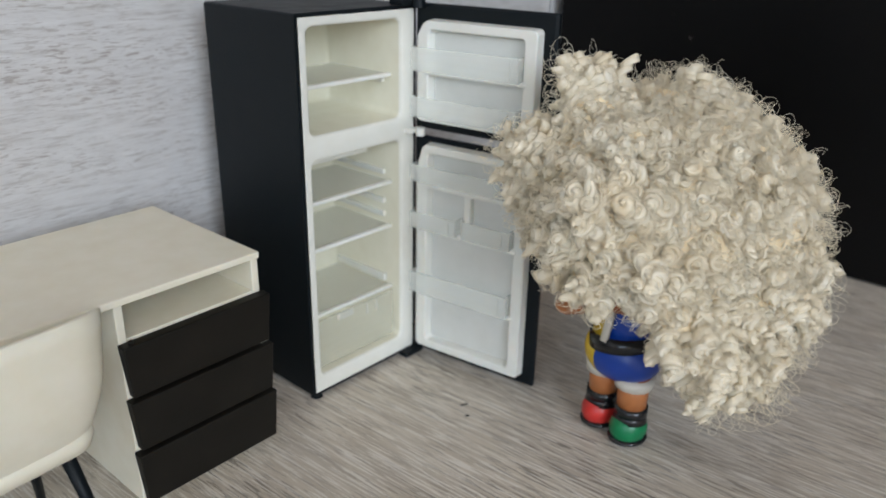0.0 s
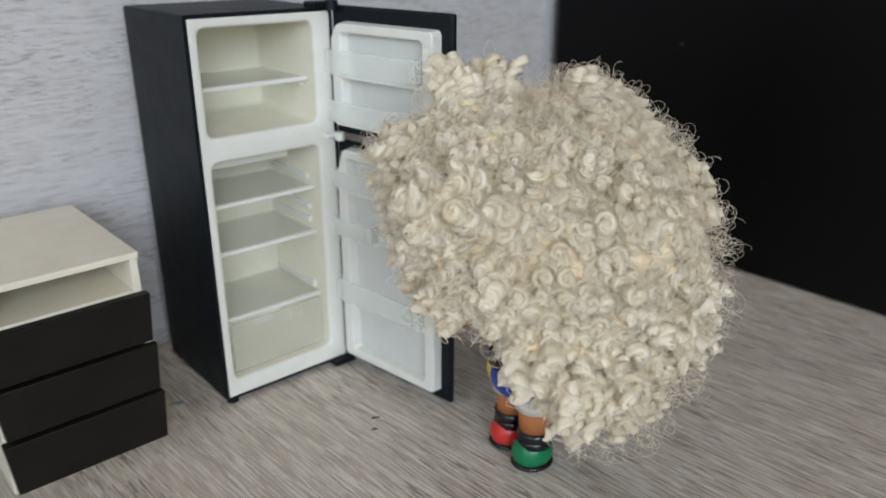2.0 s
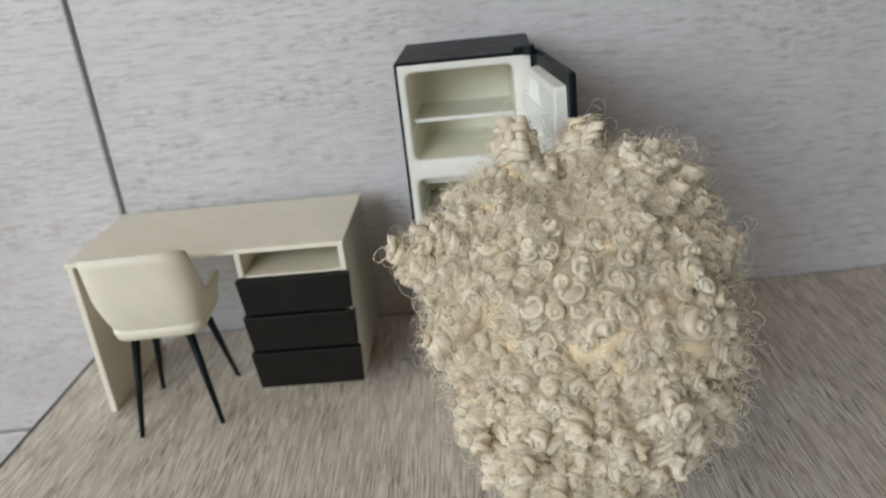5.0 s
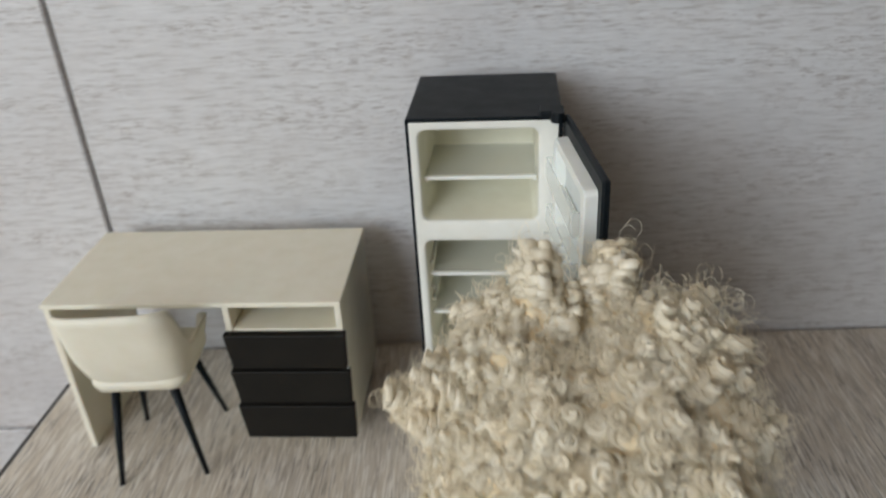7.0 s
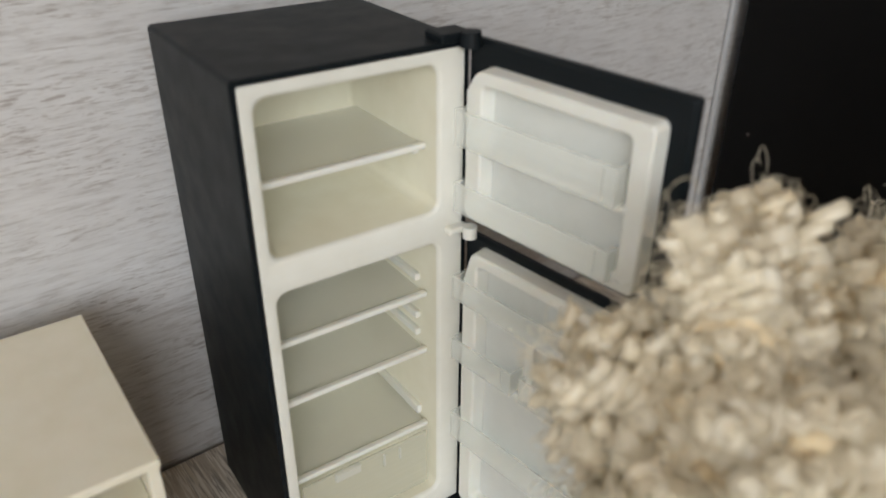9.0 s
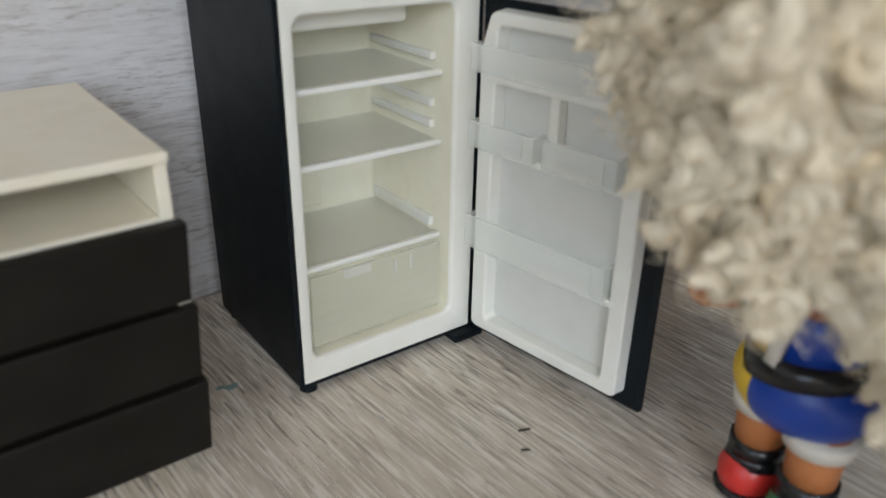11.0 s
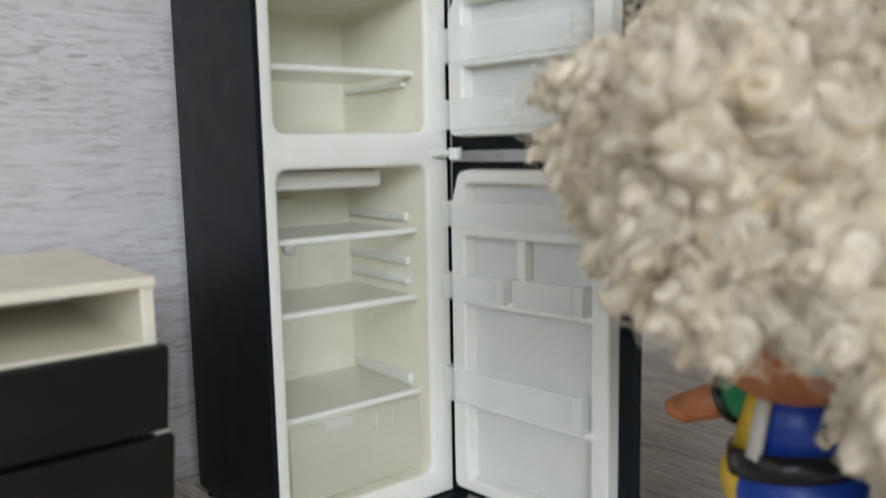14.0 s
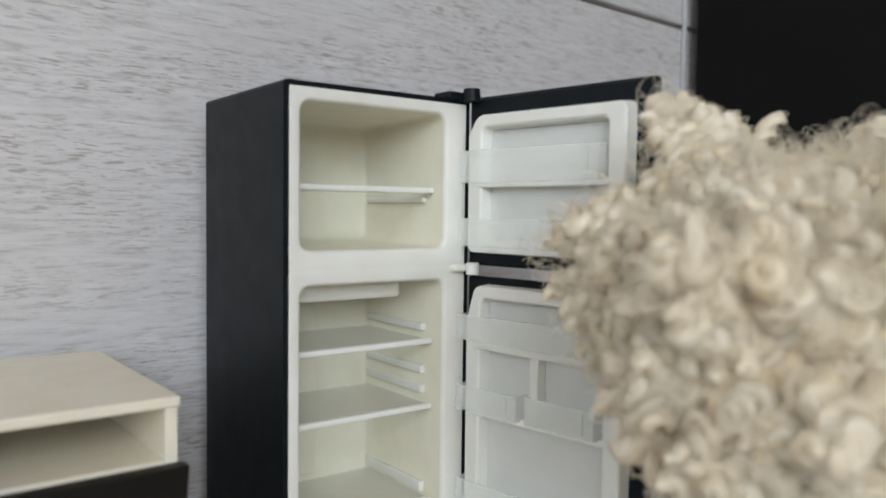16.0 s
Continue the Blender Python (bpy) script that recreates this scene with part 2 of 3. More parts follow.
def tube(bm, a, b, ra, rb, m=0, seg=16, ends=True):
    a, b = Vector(a), Vector(b)
    q = (b - a).to_track_quat("Z", "Y")
    made = bmesh.ops.create_cone(bm, cap_ends=ends, segments=seg, radius1=ra, radius2=rb, depth=(b - a).length)["verts"]
    bmesh.ops.transform(bm, matrix=Matrix.LocRotScale((a + b) / 2, q, None), verts=made)
    for f in {f for v in made for f in v.link_faces}:
        f.material_index = m


# ---- the setting ----
WALL_Y = 0.3800
PANEL_X = 0.5560


def structure(name, bm, material, label=""):
    ob = new(name, finish(name, bm, material))
    return tagged(ob, label or "plain painted room surface", "structure", kind="structure")


wall = structure("wall_north", one_box(-1.8, 2.2, WALL_Y + 0.006, WALL_Y + 0.1, -0.9, 1.7), GROUT, "grouted wall behind streaked pale grey tiles")
structure("floor", one_box(-1.8, 2.2, -2.2, WALL_Y + 0.1, -1.0, -0.9), FLOORING, "brown room floor below the worktop")
structure("ceiling", one_box(-1.8, 2.2, -2.2, WALL_Y + 0.1, 1.7, 1.8), PAINT)
structure("wall_east", one_box(2.2, 2.3, -2.2, WALL_Y + 0.1, -0.9, 1.7), PAINT)


def wall_with_opening(name, along_x, at0, at1, lo, hi, o0, o1, z0, z1):
    bm = bmesh.new()
    for a, b, c, d in ((lo, o0, -0.9, 1.7), (o1, hi, -0.9, 1.7), (o0, o1, -0.9, z0), (o0, o1, z1, 1.7)):
        if along_x:
            box(bm, a, b, at0, at1, c, d)
        else:
            box(bm, at0, at1, a, b, c, d)
    return structure(name, bm, PAINT)


wall_with_opening("wall_south", True, -2.2, -2.1, -1.8, 2.2, -1.9 + 0.1, -0.2, 0.3, 1.6)
wall_with_opening("wall_west", False, -1.9, -1.8, -2.2, WALL_Y + 0.1, -0.9, 0.0, 0.2, 1.3)

# worktop
def slant(bm):
    """The worktop's open end runs a little askew to the wall."""
    for v in bm.verts:
        if v.co.x < 0.1:
            v.co.x += 0.055 * (v.co.y - 0.3)
    return bm


bm = slant(one_box(0.0255, PANEL_X + 0.03, -0.95, 0.3772, -0.028, 0.0, bevel=0.0012))
worktop = structure("worktop", bm, LAMINATE, "grey-beige wood-grain laminate worktop")
edge = part("edge_band", slant(one_box(0.0230, 0.0253, -0.95, 0.3772, -0.0285, -0.0006)), EDGING, worktop, "dark edge band")

n = Nodes("teal_stain")
n.color(n.mix((0.16, 0.26, 0.26), (0.24, 0.32, 0.31), n.noise(n.place((1, 1, 1)), 800.0)))
n.rough(0.5)
bm = bmesh.new()
for cx, cy, r in ((0.0, 0.0, 0.0022), (-0.0028, 0.0016, 0.0014)):
    skin(bm, [[(cx + r * h * (1 + 0.25 * math.sin(3 * a + cx * 900)) * math.cos(a), cy + r * h * 0.8 * (1 + 0.2 * math.cos(2 * a)) * math.sin(a), z) for a in [2 * math.pi * i / 16 for i in range(16)]] for h, z in ((1.0, 0.00005), (0.8, 0.0002))], cap_last=True)
stain = part("paint_stain", bm, n.m, worktop, "small dried teal paint stain")
stain.location = (0.2258, 0.3188, 0.0)
for x, y, a, long in ((0.2818, 0.2478, -0.4, 0.0038), (0.2760, 0.2415, -0.6, 0.0024), (0.4050, 0.2300, 0.2, 0.0016), (0.4400, 0.2700, 0.9, 0.0012)):
    bm = one_box(-long / 2, long / 2, -0.0004, 0.0004, 0.0, 0.0003, bevel=0.0001)
    crumb = tagged(new("crumb", finish("crumb", bm, EDGING)), "tiny dark crumb lying on the worktop", "crumb", "crumbs on the worktop")
    crumb.matrix_basis = pose(x, y, 0.0001, 0, 0, math.degrees(a))

# tall black appliance that closes the worktop's end
appliance = thing("black_appliance", PANEL_X - 0.0185, -0.15, 0.0, -2.0, "tall matt black appliance side standing on the worktop", "appliance")
part("side_panel", one_box(0.0, 0.45, -0.62, 0.522, 0.0008, 0.85, bevel=0.002), APPLIANCE, appliance)
part("base_strip", one_box(0.006, 0.44, -0.6, 0.516, 0.0002, 0.0007), EDGING, appliance)
bm = one_box(PANEL_X - 0.0035, PANEL_X - 0.0005, WALL_Y - 0.003, WALL_Y - 0.0005, 0.0, 0.85, bevel=0.001)
structure("corner_trim", bm, TRIM, "pale sealant strip in the wall corner")


# ---- toy refrigerator ----
def make_refrigerator():
    W, D, H = 0.0655, 0.0612, 0.1675
    fr = thing("toy_refrigerator", 0.2400, 0.3011, 0.0, -3.5, "black two-door toy refrigerator standing open, white inside, on the worktop", "refrigerator")
    fr.scale.z = 1.009
    # shell: open at the front, wrapped round the liner
    bm = bmesh.new()
    outer = round_loop(0, W, 0.0022, H, 0.0012, 3)
    inner = round_loop(0.0014, W - 0.0014, 0.0036, H - 0.0014, 0.0008, 3)
    skin(bm, [at_depth(inner, 0.052), at_depth(inner, 0.0004), at_depth(outer, 0.0004), at_depth(outer, D - 0.001), at_depth([(x * 0.97 + 0.001, z * 0.985 + 0.001) for x, z in outer], D)], cap_first=True, cap_last=True)
    part("body", bm, BLACK, fr, "satin black body")
    # liner: one frame with two rounded compartments
    FACE = (0.0015, W - 0.0018)
    bm = bmesh.new()

    def compartment(z0, z1, h0, h1, hx0, hx1, r, depth):
        rim = round_loop(*FACE, z0, z1, 0.0004)
        lip = round_loop(hx0 - 0.0011, hx1 + 0.0011, h0 - 0.0011, h1 + 0.0011, r + 0.001)
        mid = round_loop(hx0 - 0.0004, hx1 + 0.0004, h0 - 0.0004, h1 + 0.0004, r + 0.0004)
        hole = round_loop(hx0, hx1, h0, h1, r)
        back = round_loop(hx0 + 0.001, hx1 - 0.001, h0 + 0.0008, h1 - 0.0008, r)
        flat = round_loop(hx0 + 0.0025, hx1 - 0.0025, h0 + 0.0023, h1 - 0.0023, r)
        skin(bm, [at_depth(rim, 0.0), at_depth(lip, -0.0003), at_depth(mid, 0.0001), at_depth(hole, 0.0012), at_depth(back, depth - 0.0015), at_depth(flat, depth)], cap_last=True)

    compartment(0.1148, H - 0.0016, 0.1204, 0.1622, 0.0052, 0.0556, 0.0032, 0.047)
    compartment(0.0038, 0.1148, 0.0116, 0.1102, 0.0052, 0.0556, 0.0032, 0.046)
    liner = part("liner", bm, LINER, fr, "white moulded liner with two compartments", smooth=True)
    # deep walls coloured darker and yellower than the front frame, shade put in
    liner.data.materials.append(SHADED_LINER)
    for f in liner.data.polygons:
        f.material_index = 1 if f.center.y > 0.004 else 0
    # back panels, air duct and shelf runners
    part("back_panel", one_box(0.0075, 0.0330, 0.0440, 0.0456, 0.0400, 0.1000, bevel=0.0006), SHADED_LINER, fr)
    part("air_duct", one_box(0.0068, 0.0470, 0.012, 0.045, 0.1040, 0.1096, bevel=0.0014), LINER, fr)
    for z, h in ((0.0940, 0.0012), (0.0800, 0.0012), (0.0735, 0.0012), (0.0410, 0.0017), (0.1355, 0.0008)):
        for x0, x1 in ((0.0054, 0.0072), (0.0535, 0.0554)):
            part("shelf_runner", one_box(x0, x1, 0.0095, 0.044, z - h, z + h, bevel=0.0004), WHITE, fr)
    # shelves
    for z in (0.1385, 0.0900, 0.0688, 0.0378):
        shelf = part("shelf", one_box(0.0068, 0.0545, 0.0072, 0.0440, z - 0.0004, z + 0.0004, bevel=0.0002), SHELF, fr, "frosted clear plastic shelf")
        shelf.visible_shadow = False
        part("shelf_edge", one_box(0.0058, 0.0552, 0.0052, 0.0074, z - 0.0010, z + 0.0008, bevel=0.0005), WHITE, shelf, "white shelf edge")
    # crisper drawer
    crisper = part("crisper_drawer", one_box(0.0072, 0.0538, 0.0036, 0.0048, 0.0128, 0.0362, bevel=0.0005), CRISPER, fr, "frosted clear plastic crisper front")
    crisper.visible_shadow = False
    part("drawer_handle", one_box(0.0180, 0.0272, 0.0020, 0.0038, 0.0335, 0.0368, bevel=0.0005), FROST, crisper)
    for x in (0.0360, 0.0420):
        part("drawer_rib", one_box(x, x + 0.0008, 0.0029, 0.0038, 0.0300, 0.0350, bevel=0.0002), FROST, crisper)
    bm = bmesh.new()
    tube(bm, (0.0290, 0.0415, 0.0832), (0.0290, 0.0442, 0.0832), 0.0019, 0.0022)
    part("lamp_button", bm, WHITE, fr, smooth=True)
    # feet and hinges
    for x, y in ((0.004, 0.003), (0.061, 0.003), (0.004, 0.056), (0.061, 0.056)):
        bm = bmesh.new()
        tube(bm, (x, y, 0.0), (x, y, 0.0032), 0.0028, 0.0022)
        part("foot", bm, BLACK, fr)
    part("bottom_hinge", one_box(0.055, 0.067, -0.0045, 0.003, 0.0008, 0.0032, bevel=0.0008), BLACK, fr)
    bm = one_box(0.0560, 0.0660, -0.0010, 0.0075, H - 0.0004, H + 0.0022, bevel=0.0007)
    tube(bm, (0.0632, -0.0035, H - 0.001), (0.0632, -0.0035, H + 0.0030), 0.0030, 0.0026)
    part("top_hinge", bm, BLACK, fr, "black hinge cover", smooth=False)
    bm = one_box(0.0575, 0.0645, -0.0032, 0.0004, 0.1128, 0.1150, bevel=0.0008)
    tube(bm, (0.0632, -0.0050, 0.1120), (0.0632, -0.0050, 0.1156), 0.0021, 0.0021)
    part("middle_hinge", bm, WHITE, fr, "white hinge pin", smooth=False)
    return fr


refrigerator = make_refrigerator()


def make_door(z0, z1, l0, l1, cut, slope, rails, bins, posts):
    """A refrigerator door swung open; local x runs from the hinge, -y faces the liner side, z up."""
    bm = bmesh.new()
    u0, u1 = -0.0036, 0.0638
    a = round_loop(u0, u1, z0, z1, 0.0010, 3)
    b = round_loop(u0 + 0.0010, u1 - 0.0012, z0 + 0.0010, z1 - 0.0010, 0.0008, 3)
    skin(bm, [at_depth(b, 0.0030), at_depth(a, 0.0038), at_depth(a, 0.0052), at_depth(b, 0.0060)], cap_first=True, cap_last=True)
    door = part("door", bm, BLACK, refrigerator, "satin black door swung open")
    # liner: raised rim round a recess
    bm = bmesh.new()
    foot = round_loop(0.0000, 0.0582, l0, l1, 0.0022)
    top = round_loop(0.0004, 0.0578, l0 + 0.0004, l1 - 0.0004, 0.0022)
    # the upper corner beside the hinge is cut back
    top, foot = [[(x + (max(0.0, z - (l1 - cut)) * slope if x < 0.02 else 0), z) for x, z in ring] for ring in (top, foot)]
    def notched(ring, z):
        """The ring with one more corner on its hinge side, where the cut begins."""
        return ring[:12] + [(ring[12][0], z)] + ring[12:]

    top2 = [(0.0291 + (x - 0.0291) * 0.985, (l0 + l1) / 2 + (z - (l0 + l1) / 2) * 0.99) for x, z in top]
    hole = round_loop(0.0056, 0.0528, l0 + 0.0038, l1 - 0.0036, 0.0022)
    hole2 = round_loop(0.0062, 0.0522, l0 + 0.0044, l1 - 0.0042, 0.0020)
    hole3 = round_loop(0.0070, 0.0514, l0 + 0.0052, l1 - 0.0050, 0.0014)
    skin(bm, [at_depth(notched(ring, l1 - cut - 0.0004 * i), y) for i, (ring, y) in enumerate(((foot, 0.0031), (top, -0.0013), (top2, -0.0018), (hole, -0.0018), (hole2, -0.0013), (hole3, 0.00295)))], cap_last=True)
    part("door_liner", bm, WHITE, door, "white moulded door liner")
    part("recess_panel", one_box(0.0071, 0.0513, 0.0024, 0.0029, l0 + 0.0053, l1 - 0.0051), THIN, door, "thin greyish white inner panel")
    for z, h in rails:
        part("door_rail", one_box(0.0044, 0.0538, -0.0020, 0.0023, z - h, z, bevel=0.0004), WHITE, door)
    for u, za, zb in posts:
        part("door_post", one_box(u - 0.0016, u + 0.0016, -0.0016, 0.0023, za, zb, bevel=0.0004), WHITE, door)
    for ua, ub, za, zb in bins:
        bm = one_box(ua, ub, -0.0042, 0.0016, za - 0.0006, zb)
        bmesh.ops.delete(bm, geom=[f for f in bm.faces if f.normal.z > 0.5 or f.normal.y > 0.5], context="FACES")
        bmesh.ops.recalc_face_normals(bm, faces=bm.faces)
        bmesh.ops.solidify(bm, geom=bm.faces[:], thickness=0.0006)
        part("door_bin", bm, FROST, door, "frosted clear plastic door shelf").visible_shadow = False
        part("bin_clip", one_box(ub - 0.0042, ub - 0.0034, -0.0047, -0.0043, za + 0.0008, zb - 0.0008, bevel=0.0001), FROST, door)
    return door


def hang(door):
    u = Vector((0.080, -0.9968, 0)).normalized()
    out = Vector((0.9968, 0.080, 0)).normalized()
    m = Matrix(((u.x, out.x, 0, 0.3027), (u.y, out.y, 0, 0.2936), (0, 0, 1.009, 0), (0, 0, 0, 1)))
    door.matrix_basis = refrigerator.matrix_basis.inverted() @ m


hang(make_door(0.1147, 0.1682, 0.1187, 0.1622, 0.0062, 0.65, ((0.1412, 0.0018), (0.1222, 0.0012)),
               ((-0.0012, 0.0512, 0.1414, 0.1508), (-0.0012, 0.0512, 0.1216, 0.1298)), ()))
hang(make_door(0.0022, 0.1112, 0.0066, 0.1090, 0.0110, 0.32, ((0.0922, 0.0034), (0.0698, 0.0022), (0.0372, 0.0022)),
               ((-0.0014, 0.0512, 0.0922, 0.0994), (-0.0014, 0.0236, 0.0698, 0.0770), (0.0268, 0.0512, 0.0698, 0.0776), (-0.0014, 0.0512, 0.0370, 0.0470)), ((0.0280, 0.0700, 0.0890),)))


# ---- toy desk ----
def make_desk():
    W, D, H = 0.1428, 0.0722, 0.0888
    desk = thing("toy_desk", 0.0628, 0.2938, 0.0, -2.4, "cream toy writing desk with three black drawers and an open compartment", "desk")
    part("desktop", one_box(0.0, W, -0.0005, D, H - 0.0026, H, bevel=0.0005), CREAM, desk)
    bm = one_box(0.0008, 0.0040, 0.0, D - 0.001, 0.0, H - 0.0027, bevel=0.0004)
    part("end_panel", bm, CREAM, desk)
    x0, x1 = 0.0868, W - 0.0004
    cab = part("cabinet", one_box(x0, x0 + 0.0030, 0.0004, D - 0.001, 0.0085, H - 0.0027, bevel=0.0004), CREAM, desk)
    part("side_panel", one_box(x1 - 0.0030, x1, 0.0004, D - 0.001, 0.0085, H - 0.0027, bevel=0.0004), CREAM, cab)
    part("back_panel", one_box(x0 + 0.0031, x1 - 0.0031, D - 0.005, D - 0.0025, 0.0085, H - 0.0027), CREAM, cab)
    part("compartment_floor", one_box(x0 + 0.0031, x1 - 0.0031, 0.0006, D - 0.0051, 0.0712, 0.0738, bevel=0.0003), CREAM, cab)
    part("bottom_panel", one_box(x0 + 0.0031, x1 - 0.0031, 0.0006, D - 0.0051, 0.0080, 0.0110), CREAM, cab)
    part("base", one_box(x0 + 0.0060, x1 - 0.0090, 0.0180, D - 0.006, 0.0, 0.0084, bevel=0.0004), CREAM, cab, "cream base set back under the drawers")
    for z0, z1 in ((0.0532, 0.0730), (0.0322, 0.0521), (0.0100, 0.0310)):
        bm = one_box(x0 - 0.0008, x1 + 0.0012, -0.0042, 0.0003, z0, z1, bevel=0.0005)
        for v in bm.verts:
            if v.co.y < -0.002 and v.co.z < (z0 + z1) / 2:
                v.co.y += 0.0009
            # the lower corners are cut off
            if v.co.z < z0 + 0.003:
                v.co.x += 0.0016 if v.co.x < (x0 + x1) / 2 else -0.0010
        d = part("drawer", bm, DRAWER_BLACK, desk, "black drawer front")
        part("drawer_box", one_box(x0 + 0.0040, x1 - 0.0040, 0.0004, 0.05, z0 + 0.0015, z1 - 0.0035), DRAWER_BLACK, d)
        if z0 == 0.0532:
            part("corner_nick", one_box(x0 + 0.0020, x0 + 0.0038, -0.0030, -0.0012, z1 - 0.0001, z1 + 0.0011, bevel=0.0004), DRAWER_BLACK, d)
        if z0 == 0.0322:
            part("runner_tab", one_box(x1 - 0.0026, x1 + 0.0006, -0.0016, 0.0002, z1 + 0.0001, z1 + 0.0012), CREAM, d)
    return desk


make_desk()


# ---- toy chair ----
def make_chair():
    chair = thing("toy_chair", 0.1085, 0.2930, 0.0, 1.5, "cream toy shell chair with four thin black tapered legs", "chair")
    bm = bmesh.new()
    N, M, T = 44, 8, 0.0016

    def rim(a):
        s = abs(a)
        if s < 48:
            return 0.1020 - 0.0020 * (s / 48) ** 2
        k = min(1.0, (s - 48) / 34)
        return 0.1000 - (0.1000 - 0.0740) * (k * k * (3 - 2 * k)) - 0.006 * max(0, (s - 82) / 63)

    def point(a, v, inset):
        r = radians(a)
        top = rim(a)
        z = 0.0555 + (top - 0.0555) * v
        grow = 0.80 + 0.20 * min(1.0, (z - 0.0555) / 0.020) ** 0.6 + 0.05 * (z - 0.0555) / 0.04
        e = 0.42
        cx = math.copysign(abs(math.sin(r)) ** e, math.sin(r))
        cy = math.copysign(abs(math.cos(r)) ** e, math.cos(r))
        return Vector((cx * (0.0272 * grow - inset), -cy * (0.0235 * grow - inset) - 0.0080 * max(0, math.cos(r)) * v, z))

    angles = [-145 + 290 * i / N for i in range(N + 1)]
    faces_in, faces_out = [], []
    for inset, store in ((0.0, faces_out), (T, faces_in)):
        store.extend([[bm.verts.new(point(a, j / M, inset)) for j in range(M + 1)] for a in angles])
    for store in (faces_in, faces_out):
        for a, b in zip(store, store[1:]):
            for j in range(M):
                bm.faces.new((a[j], b[j], b[j + 1], a[j + 1]))
    for a, b, c, d in zip(faces_in, faces_in[1:], faces_out, faces_out[1:]):
        bm.faces.new((a[M], b[M], d[M], c[M]))
    for a, c in ((faces_in[0], faces_out[0]), (faces_in[-1], faces_out[-1])):
        for j in range(M):
            bm.faces.new((a[j], a[j + 1], c[j + 1], c[j]))
    part("backrest_shell", bm, CREAM, chair, smooth=True)
    bm = bmesh.new()
    loops = []
    for z, s in ((0.0520, 0.80), (0.0528, 0.90), (0.0560, 0.94), (0.0585, 0.93), (0.0592, 0.86)):
        loop = round_loop(-0.0245 * s, 0.0245 * s, -0.0220 * s, 0.0240 * s, 0.0085 * s, 6)
        loops.append([(x, y, z) for x, y in loop])
    skin(bm, loops, True, True)
    part("seat", bm, CREAM, chair, smooth=True)
    for sx, sy, tx, ty in ((-1, -1, -0.0190, -0.0255), (1, -1, 0.0217, -0.0206), (-1, 1, -0.0222, 0.0216), (1, 1, 0.0199, 0.0265)):
        bm = bmesh.new()
        tube(bm, (tx, ty, 0.0), (sx * 0.0135, sy * 0.0135, 0.0525), 0.0012, 0.0023, seg=14)
        part("leg", bm, BLACK, chair, "black tapered leg", smooth=True)


make_chair()


# ---- wall socket at the worktop's open end ----
socket = thing("wall_socket", -0.0655, WALL_Y - 0.0005, 0.1320, 0, "white square wall socket cover on the tiled wall", "socket")
part("cover_plate", one_box(-0.043, 0.043, -0.010, 0.0, -0.043, 0.043, bevel=0.003), CREAM, socket)
bm = bmesh.new()
skin(bm, [at_depth(round_loop(-0.03, 0.03, -0.03, 0.03, 0.004), -0.0102), at_depth(round_loop(-0.029, 0.029, -0.029, 0.029, 0.004), -0.0118)], cap_last=True)
part("insert", bm, WHITE, socket)


